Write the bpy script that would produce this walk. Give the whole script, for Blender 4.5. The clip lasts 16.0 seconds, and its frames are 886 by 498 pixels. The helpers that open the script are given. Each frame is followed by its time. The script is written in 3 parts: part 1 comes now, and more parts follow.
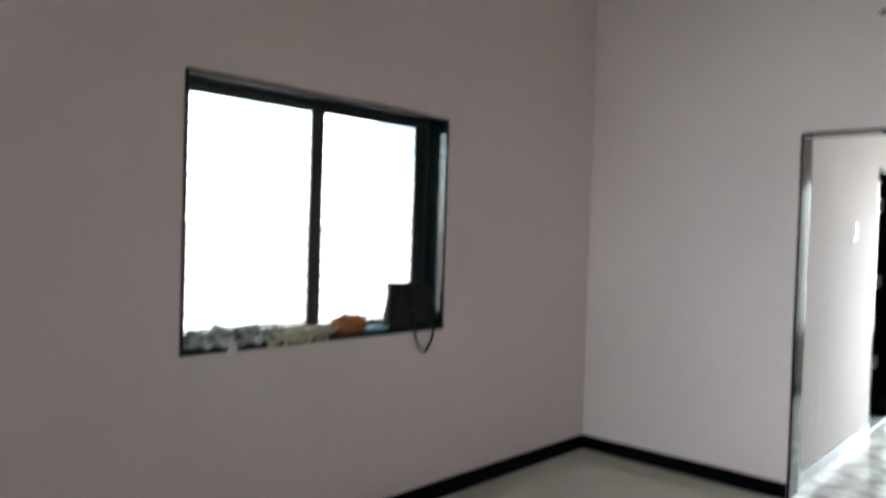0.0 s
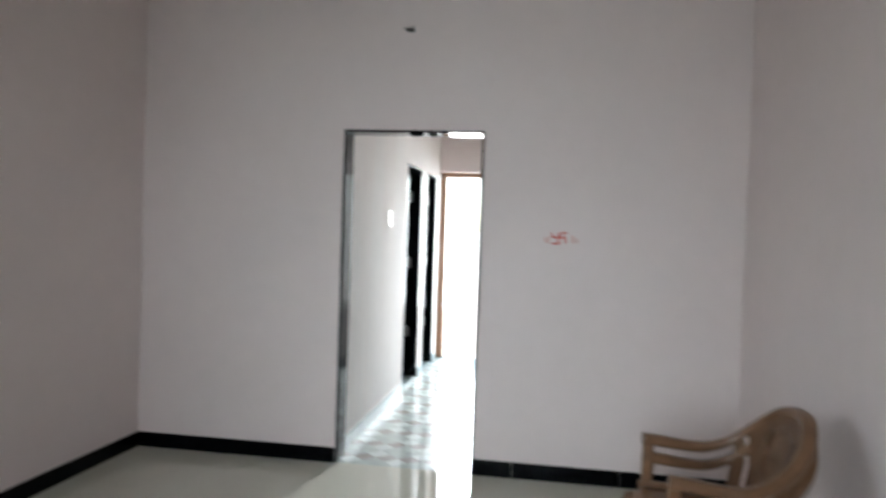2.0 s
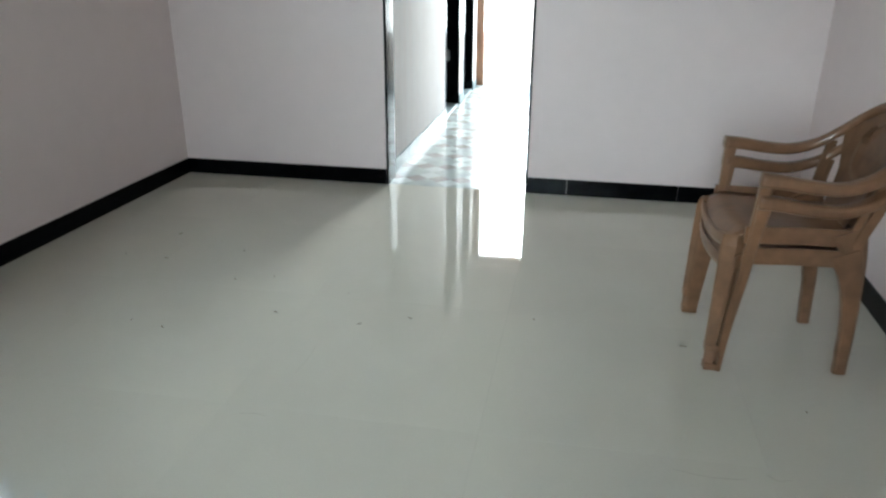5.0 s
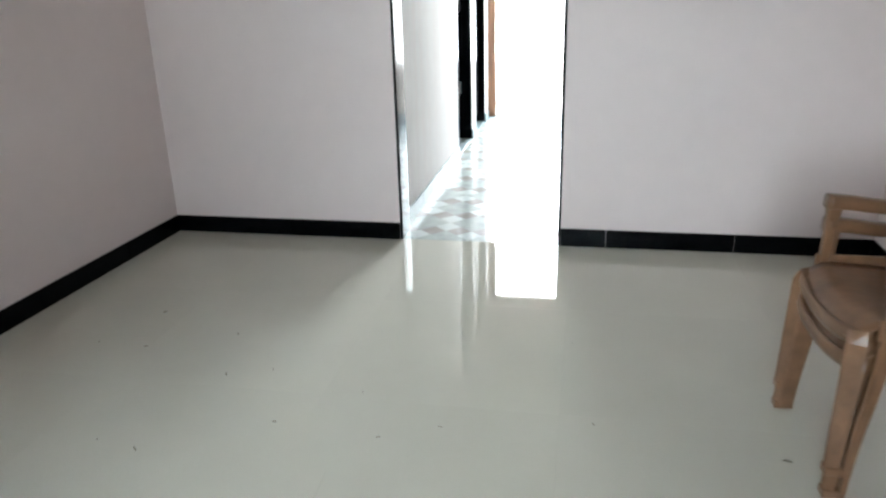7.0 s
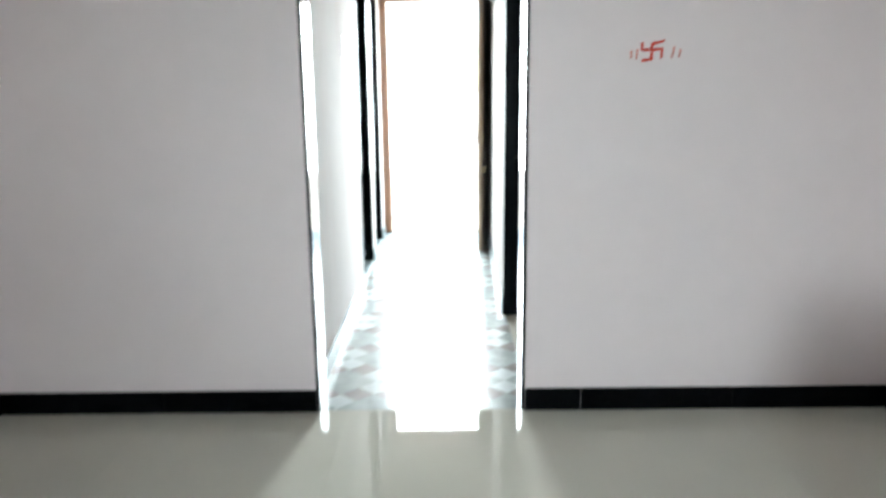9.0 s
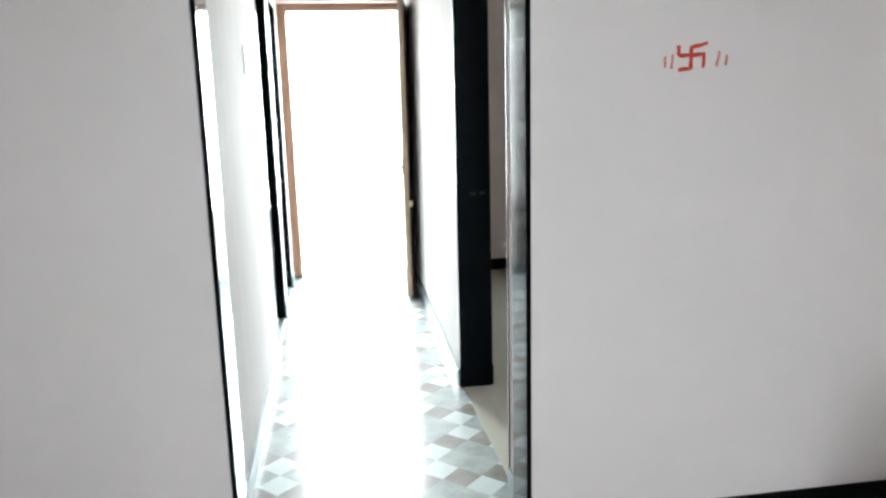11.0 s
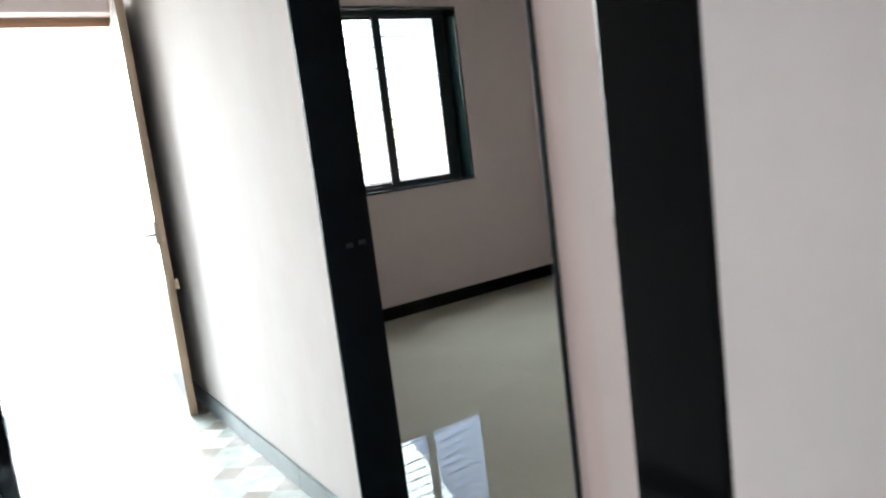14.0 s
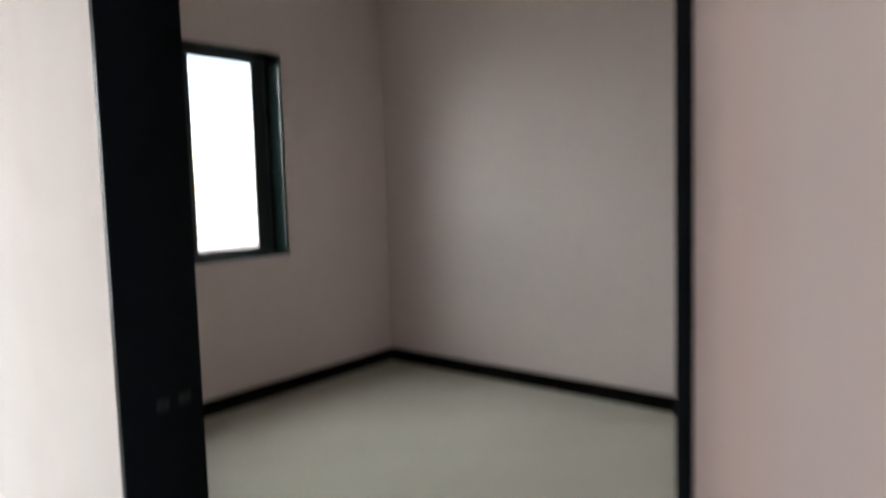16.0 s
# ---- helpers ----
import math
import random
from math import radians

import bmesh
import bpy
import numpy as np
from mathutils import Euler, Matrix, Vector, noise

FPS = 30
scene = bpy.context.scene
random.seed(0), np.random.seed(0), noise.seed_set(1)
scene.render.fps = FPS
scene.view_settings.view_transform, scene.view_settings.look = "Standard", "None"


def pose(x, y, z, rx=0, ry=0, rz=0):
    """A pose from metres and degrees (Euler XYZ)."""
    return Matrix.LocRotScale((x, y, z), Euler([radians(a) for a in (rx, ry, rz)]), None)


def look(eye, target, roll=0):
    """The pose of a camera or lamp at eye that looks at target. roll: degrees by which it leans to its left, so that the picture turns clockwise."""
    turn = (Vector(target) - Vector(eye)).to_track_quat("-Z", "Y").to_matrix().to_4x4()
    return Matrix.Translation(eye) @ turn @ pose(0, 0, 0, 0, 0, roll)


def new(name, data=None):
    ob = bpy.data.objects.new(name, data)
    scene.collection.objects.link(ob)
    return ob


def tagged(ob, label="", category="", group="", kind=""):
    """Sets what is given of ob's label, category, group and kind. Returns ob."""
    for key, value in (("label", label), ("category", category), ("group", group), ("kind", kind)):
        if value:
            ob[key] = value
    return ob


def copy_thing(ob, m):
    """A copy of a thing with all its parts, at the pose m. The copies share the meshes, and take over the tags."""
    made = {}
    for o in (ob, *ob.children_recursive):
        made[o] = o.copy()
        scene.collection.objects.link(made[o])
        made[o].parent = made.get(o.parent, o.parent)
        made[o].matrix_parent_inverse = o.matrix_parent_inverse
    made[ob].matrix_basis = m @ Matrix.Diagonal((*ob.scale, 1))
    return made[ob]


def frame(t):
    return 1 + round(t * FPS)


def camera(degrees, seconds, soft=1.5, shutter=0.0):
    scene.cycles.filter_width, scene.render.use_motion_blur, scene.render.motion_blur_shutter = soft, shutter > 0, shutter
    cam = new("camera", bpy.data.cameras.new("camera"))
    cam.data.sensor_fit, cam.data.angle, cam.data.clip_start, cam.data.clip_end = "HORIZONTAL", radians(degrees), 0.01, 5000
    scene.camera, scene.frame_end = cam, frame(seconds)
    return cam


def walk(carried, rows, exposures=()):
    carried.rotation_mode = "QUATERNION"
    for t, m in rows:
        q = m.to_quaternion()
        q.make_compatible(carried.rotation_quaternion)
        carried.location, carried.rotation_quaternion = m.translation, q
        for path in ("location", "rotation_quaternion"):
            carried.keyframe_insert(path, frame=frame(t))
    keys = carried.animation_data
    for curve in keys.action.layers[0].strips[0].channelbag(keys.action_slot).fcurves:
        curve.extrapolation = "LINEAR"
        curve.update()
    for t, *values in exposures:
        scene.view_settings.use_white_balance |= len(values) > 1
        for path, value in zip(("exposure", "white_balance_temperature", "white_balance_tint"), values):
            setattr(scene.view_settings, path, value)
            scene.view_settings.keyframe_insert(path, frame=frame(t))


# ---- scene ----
cam = camera(62.9, 16.0, soft=2.3, shutter=0.8)
PATH = [
    (0, (1.296, -4.431, 1.481), (-0.049, -2.951, 1.435), 1.8),
    (0.5, (1.324, -4.434, 1.532), (0.100, -2.859, 1.671), 2.0),
    (1, (1.308, -4.420, 1.538), (0.403, -2.643, 1.690), 1.8),
    (1.5, (1.299, -4.412, 1.554), (0.762, -2.486, 1.581), 2.5),
    (2, (1.352, -4.414, 1.492), (1.040, -2.439, 1.443), 2.0),
    (2.5, (1.404, -4.418, 1.435), (1.226, -2.433, 1.266), 1.6),
    (3, (1.394, -4.393, 1.389), (1.187, -2.459, 0.920), 1.8),
    (3.5, (1.412, -4.355, 1.354), (1.068, -2.508, 0.667), 2.0),
    (4, (1.430, -4.316, 1.322), (1.028, -2.504, 0.577), 1.6),
    (4.2, (1.390, -4.308, 1.318), (1.010, -2.493, 0.566), 1.8),
    (6.3, (1.034, -3.969, 1.348), (0.698, -2.114, 0.679), -0.9),
    (6.5, (1.034, -3.880, 1.354), (0.683, -2.023, 0.699), -0.2),
    (7, (0.991, -3.725, 1.332), (0.621, -1.882, 0.648), -1.5),
    (7.5, (0.806, -3.548, 1.326), (0.685, -1.616, 0.824), -3.0),
    (8, (0.759, -3.336, 1.338), (0.604, -1.418, 0.792), -2.1),
    (8.5, (0.644, -3.110, 1.297), (0.455, -1.169, 0.850), -2.5),
    (9, (0.555, -2.878, 1.331), (0.550, -0.924, 0.905), -0.6),
    (9.2, (0.521, -2.787, 1.348), (0.574, -0.828, 0.953), -0.9),
    (11.3, (0.289, -1.870, 1.346), (0.668, 0.057, 0.963), -2.4),
    (11.5, (0.253, -1.800, 1.376), (0.680, 0.105, 0.943), -2.9),
    (12, (0.198, -1.578, 1.345), (0.620, 0.326, 0.905), -3.2),
    (12.5, (0.177, -1.325, 1.366), (0.680, 0.572, 0.985), -4.6),
    (13, (0.098, -1.100, 1.369), (0.903, 0.689, 0.980), -2.5),
    (13.5, (-0.008, -0.882, 1.362), (1.045, 0.777, 0.987), -4.5),
    (14, (0.013, -0.627, 1.227), (1.108, 1.021, 0.937), -7.2),
    (14.5, (0.091, -0.392, 1.257), (1.243, 1.194, 0.857), -5.8),
    (15, (0.136, -0.169, 1.316), (1.563, 1.188, 0.969), -3.8),
    (15.5, (0.195, -0.021, 1.267), (1.717, 1.210, 0.861), -2.6),
    (16, (0.299, 0.132, 1.335), (1.857, 1.374, 1.163), -1.7),
]
EXPOSURES = [(0, 2.61, 6550, 11), (0.7, 2.64, 6550, 11), (1.5, 2.58, 6500, 10), (2.5, 2.5, 6420, 8), (3.5, 2.6, 6280, 4), (4.2, 2.6, 6280, 4), (6.5, 2.93, 6400, 8),
             (9, 2.93, 6350, 6), (11.5, 3.0, 6400, 6), (13.5, 2.85, 6550, 8), (15, 2.69, 6650, 11), (16, 2.64, 6900, 14)]
walk(cam, [(t, look(eye, target, roll)) for t, eye, target, roll in PATH], EXPOSURES)

# bright daylight outside; it comes in through the windows and the open front door
world = bpy.data.worlds.new("world")
scene.world = world
world.use_nodes = True
wn = world.node_tree.nodes
sky = wn.new("ShaderNodeTexSky")
sky.sky_type = 'NISHITA'
sky.sun_disc = False
sky.sun_elevation = radians(52)
sky.sun_rotation = radians(92)
wn["Background"].inputs[1].default_value = 0.15
world.node_tree.links.new(sky.outputs[0], wn["Background"].inputs[0])

sun = bpy.data.lights.new("sun", 'SUN')
sun.energy, sun.angle, sun.color = 4.5, radians(0.5), (1.0, 0.96, 0.9)
sun_ob = new("sun", sun)
sun_ob.matrix_world = look((7.0, -0.3, 9.0), (0, 0, 0))


def sky_lamp(name, eye, target, width, height, power, colour):
    lamp = bpy.data.lights.new(name, 'AREA')
    lamp.shape, lamp.size, lamp.size_y = 'RECTANGLE', width, height
    lamp.energy, lamp.color = power, colour
    ob = new(name, lamp)
    ob.matrix_world = look(eye, target)
    return ob


# daylight falls in slanting downwards
sky_lamp("window_daylight", (-2.75, -2.24, 2.5), (0, -2.24, 0.6), 3.2, 2.4, 20, (0.86, 0.97, 1.0))
rear = sky_lamp("rear_window_daylight", (0.60, -6.60, 1.70), (0.78, -3, 1.15), 1.4, 1.2, 4.1, (0.80, 0.94, 1.0))
rear.data.spread = radians(62)
sky_lamp("bedroom_daylight", (2.1, 5.55, 3.0), (3.3, 2.7, 0.5), 5.0, 3.0, 96, (0.84, 0.98, 0.98))
door_sky = sky_lamp("doorway_daylight", (0.53, 4.7, 1.55), (0.47, -1.2, 0.1), 1.3, 2.2, 17.5, (0.90, 0.975, 1.0))
door_sky.data.spread = radians(95)


# ---- materials ----
def material(name, colour, rough, metal=0.0, grain=None, stain=None, bump=None, spread=0.0, specular=0.5):
    """grain and stain: (scale, amount); bump: (scale, strength, distance)."""
    m = bpy.data.materials.new(name)
    m.use_nodes = True
    n, l = m.node_tree.nodes, m.node_tree.links
    p = n["Principled BSDF"]
    p.inputs["Roughness"].default_value = rough
    p.inputs["Metallic"].default_value = metal
    p.inputs["Specular IOR Level"].default_value = specular
    co = n.new("ShaderNodeTexCoord")
    value = None
    for k in (grain, stain):
        if not k:
            continue
        t = n.new("ShaderNodeTexNoise")
        t.inputs["Scale"].default_value = k[0]
        t.inputs["Detail"].default_value = 5
        l.new(co.outputs["Object"], t.inputs["Vector"])
        r = n.new("ShaderNodeMapRange")
        r.inputs["From Min"].default_value, r.inputs["From Max"].default_value = 0.3, 0.7
        r.inputs["To Min"].default_value, r.inputs["To Max"].default_value = 1 - k[1], 1 + k[1]
        l.new(t.outputs["Fac"], r.inputs["Value"])
        if value is None:
            value = r.outputs[0]
        else:
            mul = n.new("ShaderNodeMath")
            mul.operation = 'MULTIPLY'
            l.new(value, mul.inputs[0])
            l.new(r.outputs[0], mul.inputs[1])
            value = mul.outputs[0]
    if spread:
        info = n.new("ShaderNodeObjectInfo")
        r = n.new("ShaderNodeMapRange")
        r.inputs["To Min"].default_value, r.inputs["To Max"].default_value = 1 - spread, 1 + spread
        l.new(info.outputs["Random"], r.inputs["Value"])
        if value is None:
            value = r.outputs[0]
        else:
            mul = n.new("ShaderNodeMath")
            mul.operation = 'MULTIPLY'
            l.new(value, mul.inputs[0])
            l.new(r.outputs[0], mul.inputs[1])
            value = mul.outputs[0]
    if value is None:
        p.inputs["Base Color"].default_value = (*colour, 1)
    else:
        v = n.new("ShaderNodeVectorMath")
        v.operation = 'SCALE'
        v.inputs[0].default_value = colour
        l.new(value, v.inputs["Scale"])
        l.new(v.outputs[0], p.inputs["Base Color"])
    if bump:
        t = n.new("ShaderNodeTexNoise")
        t.inputs["Scale"].default_value = bump[0]
        t.inputs["Detail"].default_value = 4
        l.new(co.outputs["Object"], t.inputs["Vector"])
        b = n.new("ShaderNodeBump")
        b.inputs["Strength"].default_value, b.inputs["Distance"].default_value = bump[1], bump[2]
        l.new(t.outputs["Fac"], b.inputs["Height"])
        l.new(b.outputs[0], p.inputs["Normal"])
    return m


def wood(name, colour, rough, along):
    """Grain drawn out along one axis."""
    m = material(name, colour, rough)
    n, l = m.node_tree.nodes, m.node_tree.links
    co, mp, t, ramp = (n.new("ShaderNode" + k) for k in ("TexCoord", "Mapping", "TexNoise", "ValToRGB"))
    mp.inputs["Scale"].default_value = [2.5 if a == along else 45 for a in "xyz"]
    t.inputs["Scale"].default_value, t.inputs["Detail"].default_value = 1.0, 6
    ramp.color_ramp.elements[0].position, ramp.color_ramp.elements[1].position = 0.3, 0.7
    ramp.color_ramp.elements[0].color = (*[c * 0.6 for c in colour], 1)
    ramp.color_ramp.elements[1].color = (*[c * 1.25 for c in colour], 1)
    l.new(co.outputs["Object"], mp.inputs[0])
    l.new(mp.outputs[0], t.inputs["Vector"])
    l.new(t.outputs["Fac"], ramp.inputs[0])
    l.new(ramp.outputs[0], n["Principled BSDF"].inputs["Base Color"])
    return m


PAINT = material("pink_beige_paint", (0.75, 0.645, 0.63), 0.55, grain=(9, 0.012), stain=(0.9, 0.03), bump=(60, 0.12, 0.002), specular=0.3)
# corridor copy of the pink paint, strong daylight lightened into its colour
PAINT_LIT = material("pink_paint_lightened_as_lit", (0.755, 0.71, 0.695), 0.85, grain=(9, 0.015), stain=(1.1, 0.035), bump=(60, 0.12, 0.002), specular=0.08)


def streaked(m, colour, amount):
    """Faint upright runs of a second colour down a painted wall."""
    n, l = m.node_tree.nodes, m.node_tree.links
    p = n["Principled BSDF"]
    base = p.inputs["Base Color"].links[0].from_socket
    co, mp, t, r, mix = (n.new("ShaderNode" + k) for k in ("TexCoord", "Mapping", "TexNoise", "MapRange", "Mix"))
    mp.inputs["Scale"].default_value = (5, 5, 0.16)
    t.inputs["Scale"].default_value, t.inputs["Detail"].default_value = 1.6, 2
    r.inputs["From Min"].default_value, r.inputs["From Max"].default_value = 0.45, 0.8
    r.inputs["To Min"].default_value, r.inputs["To Max"].default_value = 0.0, amount
    mix.data_type = 'RGBA'
    l.new(co.outputs["Object"], mp.inputs[0])
    l.new(mp.outputs[0], t.inputs["Vector"])
    l.new(t.outputs["Fac"], r.inputs["Value"])
    l.new(r.outputs[0], mix.inputs[0])
    l.new(base, mix.inputs[6])
    mix.inputs[7].default_value = (*colour, 1)
    l.new(mix.outputs[2], p.inputs["Base Color"])


streaked(PAINT_LIT, (0.72, 0.55, 0.52), 0.2)
PAINT_RUNS = material("pink_paint_with_runs", (0.765, 0.645, 0.625), 0.6, grain=(9, 0.012), stain=(1.3, 0.04), bump=(60, 0.12, 0.002), specular=0.3)
streaked(PAINT_RUNS, (0.70, 0.45, 0.42), 0.7)
CEILING_PAINT = material("white_ceiling_paint", (0.76, 0.765, 0.68), 0.8, grain=(14, 0.015), stain=(0.7, 0.03))
GRANITE = material("polished_black_granite", (0.0018, 0.0022, 0.0028), 0.09, grain=(420, 0.5), stain=(30, 0.3), specular=0.12)
# same black granite; the blue-green tint paints reflected window light into its colour
GRANITE_SHEEN = material("black_granite_with_window_sheen", (0.003, 0.010, 0.010), 0.17, grain=(420, 0.5), stain=(30, 0.3), specular=0.7)
HONED = material("honed_black_granite", (0.001, 0.0028, 0.0048), 0.35, grain=(420, 0.5), stain=(30, 0.3), specular=0.08)
SKIRT_BLACK = material("black_skirting_tile", (0.0022, 0.0024, 0.003), 0.2, grain=(300, 0.4), stain=(6, 0.3), spread=0.3, specular=0.08)
SKIRT_BROWN = material("brown_black_skirting_tile", (0.0045, 0.003, 0.003), 0.25, grain=(300, 0.4), stain=(6, 0.3), spread=0.3, specular=0.08)
SKIRT_GREY = material("grey_green_skirting_tile", (0.17, 0.205, 0.21), 0.4, grain=(60, 0.05), stain=(9, 0.15), spread=0.08, specular=0.3)
VITRIFIED = material("polished_cream_vitrified_tile", (0.58, 0.55, 0.475), 0.02, grain=(160, 0.02), stain=(2.2, 0.035), spread=0.012, specular=0.4)
GROUT = material("cream_grout", (0.56, 0.532, 0.46), 0.25)
TILE_WHITE = material("patterned_tile_white", (0.68, 0.72, 0.705), 0.17, grain=(120, 0.03), stain=(5, 0.06))
TILE_GREY = material("patterned_tile_grey", (0.45, 0.475, 0.46), 0.17, grain=(90, 0.08), stain=(9, 0.24))
TILE_TAUPE = material("patterned_tile_taupe", (0.36, 0.335, 0.305), 0.17, grain=(90, 0.08), stain=(8, 0.2))
ALUMINIUM = material("dark_powder_coated_aluminium", (0.016, 0.02, 0.022), 0.35, grain=(200, 0.1))
GRILL = material("grey_steel_grill", (0.05, 0.055, 0.055), 0.5, metal=0.3, grain=(80, 0.2))
FRAME_WOOD = wood("brown_stained_wood", (0.30, 0.155, 0.082), 0.4, "z")
FRAME_WOOD_TOP = wood("brown_stained_wood_cross", (0.30, 0.155, 0.082), 0.4, "x")
LEAF_WOOD = wood("dark_brown_door_veneer", (0.07, 0.05, 0.045), 0.4, "z")
EDGE_WOOD = wood("pale_brown_door_edging", (0.33, 0.23, 0.15), 0.5, "z")
DOOR_BLACK = material("dark_blue_black_door_laminate", (0.005, 0.008, 0.012), 0.38, grain=(150, 0.2), stain=(3, 0.2))
STEEL = material("brushed_steel", (0.55, 0.54, 0.52), 0.3, metal=1.0, grain=(150, 0.1))
STEEL_DULL = material("worn_dark_steel", (0.028, 0.028, 0.028), 0.55, metal=0.6, grain=(150, 0.3))
BRASS = material("dull_brass", (0.5, 0.4, 0.25), 0.35, metal=1.0, grain=(150, 0.1))
SWITCH_WHITE = material("ivory_switch_plastic", (0.80, 0.79, 0.73), 0.35, grain=(60, 0.01))
SWITCH_GAP = material("dark_switch_gap", (0.05, 0.045, 0.04), 0.6)
SWITCH_RED = material("red_indicator_plastic", (0.5, 0.03, 0.02), 0.35)
PLASTIC_BROWN = material("brown_moulded_plastic", (0.185, 0.093, 0.048), 0.3, grain=(35, 0.1), stain=(9, 0.22), bump=(260, 0.06, 0.001))
SINDOOR = material("red_vermilion_paste", (0.56, 0.055, 0.03), 0.8, grain=(180, 0.3), stain=(40, 0.3))
SINDOOR_THIN = material("thinly_smeared_vermilion", (0.60, 0.22, 0.17), 0.8, grain=(180, 0.3), stain=(40, 0.3))
LEATHER = material("black_leatherette", (0.006, 0.007, 0.009), 0.45, grain=(120, 0.2), bump=(220, 0.25, 0.001), specular=0.25)
ORANGE = material("orange_brown_cloth", (0.36, 0.125, 0.045), 0.85, grain=(60, 0.12), stain=(12, 0.25), bump=(90, 0.3, 0.004))
CREAM_CLOTH = material("cream_cotton_cloth", (0.55, 0.50, 0.38), 0.9, grain=(70, 0.1), stain=(14, 0.2), bump=(90, 0.4, 0.003))
TEAL_CLOTH = material("pale_teal_plastic_pouch", (0.16, 0.26, 0.28), 0.4, grain=(40, 0.1))
WIRE = material("dark_brown_wire", (0.04, 0.03, 0.025), 0.6)
DEBRIS = material("dark_dust_crumb", (0.2, 0.17, 0.13), 0.9)
THREAD = material("pale_dust_thread", (0.36, 0.33, 0.27), 0.9)
PLASTER = material("white_plaster_crumb", (0.7, 0.69, 0.66), 0.9)
CONCRETE = material("pale_concrete_ground", (0.42, 0.40, 0.36), 0.9, grain=(6, 0.1), stain=(0.25, 0.12), bump=(40, 0.3, 0.004))

# strong mottling puts the highlights of the crumpled folds into the colour
BAG_PLASTIC = material("grey_polythene", (0.46, 0.49, 0.49), 0.16, grain=(30, 0.35), stain=(22, 0.75), bump=(45, 0.8, 0.008))
BAG_PLASTIC.node_tree.nodes["Principled BSDF"].inputs["Alpha"].default_value = 0.8

GLASS = bpy.data.materials.new("clear_window_glass")
GLASS.use_nodes = True
GLASS.node_tree.nodes["Principled BSDF"].inputs["Transmission Weight"].default_value = 1.0
GLASS.node_tree.nodes["Principled BSDF"].inputs["Roughness"].default_value = 0.0
GLASS.node_tree.nodes["Principled BSDF"].inputs["IOR"].default_value = 1.45


# ---- shape helpers ----
def box(bm, x0, x1, y0, y1, z0, z1, bevel=0.0):
    v = [bm.verts.new((x, y, z)) for x in (x0, x1) for y in (y0, y1) for z in (z0, z1)]
    faces = [bm.faces.new([v[i] for i in f]) for f in
             ((0, 1, 3, 2), (4, 6, 7, 5), (0, 4, 5, 1), (2, 3, 7, 6), (0, 2, 6, 4), (1, 5, 7, 3))]
    if bevel:
        edges = list({e for f in faces for e in f.edges})
        bmesh.ops.bevel(bm, geom=edges, offset=bevel, segments=2, affect='EDGES', profile=0.5)
    return bm


def block(*args, bevel=0.0):
    return box(bmesh.new(), *args, bevel=bevel)


def mesh_of(name, bm, mat, smooth=False):
    bmesh.ops.recalc_face_normals(bm, faces=bm.faces)
    me = bpy.data.meshes.new(name)
    bm.to_mesh(me)
    bm.free()
    for m in (mat if isinstance(mat, (list, tuple)) else [mat]):
        me.materials.append(m)
    if smooth:
        for f in me.polygons:
            f.use_smooth = True
    return me


def part(name, bm, mat, parent, label="", smooth=False):
    ob = new(name, mesh_of(name, bm, mat, smooth))
    ob.parent = parent
    return tagged(ob, label)


def thing(name, place, label, category, group="", kind=""):
    ob = new(name)
    ob.empty_display_size = 0.1
    ob.location = place
    return tagged(ob, label, category, group, kind)


def structure(name, bm, mat, label, category):
    return tagged(new(name, mesh_of(name, bm, mat)), label, category, kind="structure")


def wall(name, axis, near, far, u0, u1, z0, z1, mat, label, holes=()):
    """A wall whose thickness runs along axis from near to far, with openings (u0, u1, z0, z1) right through it."""
    us = sorted({u0, u1, *[h[i] for h in holes for i in (0, 1)]})
    zs = sorted({z0, z1, *[h[i] for h in holes for i in (2, 3)]})
    solid = {(i, j) for i in range(len(us) - 1) for j in range(len(zs) - 1)
             if not any(h[0] <= us[i] and us[i + 1] <= h[1] and h[2] <= zs[j] and zs[j + 1] <= h[3] for h in holes)}
    bm = bmesh.new()
    cache = {}

    def vert(i, j, d):
        if (i, j, d) not in cache:
            p = (d, us[i], zs[j]) if axis == "x" else (us[i], d, zs[j])
            cache[(i, j, d)] = bm.verts.new(p)
        return cache[(i, j, d)]

    for i, j in solid:
        for d in (near, far):
            bm.faces.new([vert(i, j, d), vert(i + 1, j, d), vert(i + 1, j + 1, d), vert(i, j + 1, d)])
        for (ni, nj), (a, b) in (((i - 1, j), ((i, j), (i, j + 1))), ((i + 1, j), ((i + 1, j), (i + 1, j + 1))),
                                 ((i, j - 1), ((i, j), (i + 1, j))), ((i, j + 1), ((i, j + 1), (i + 1, j + 1)))):
            if (ni, nj) not in solid:
                bm.faces.new([vert(*a, near), vert(*b, near), vert(*b, far), vert(*a, far)])
    return structure(name, bm, mat, label, "wall")


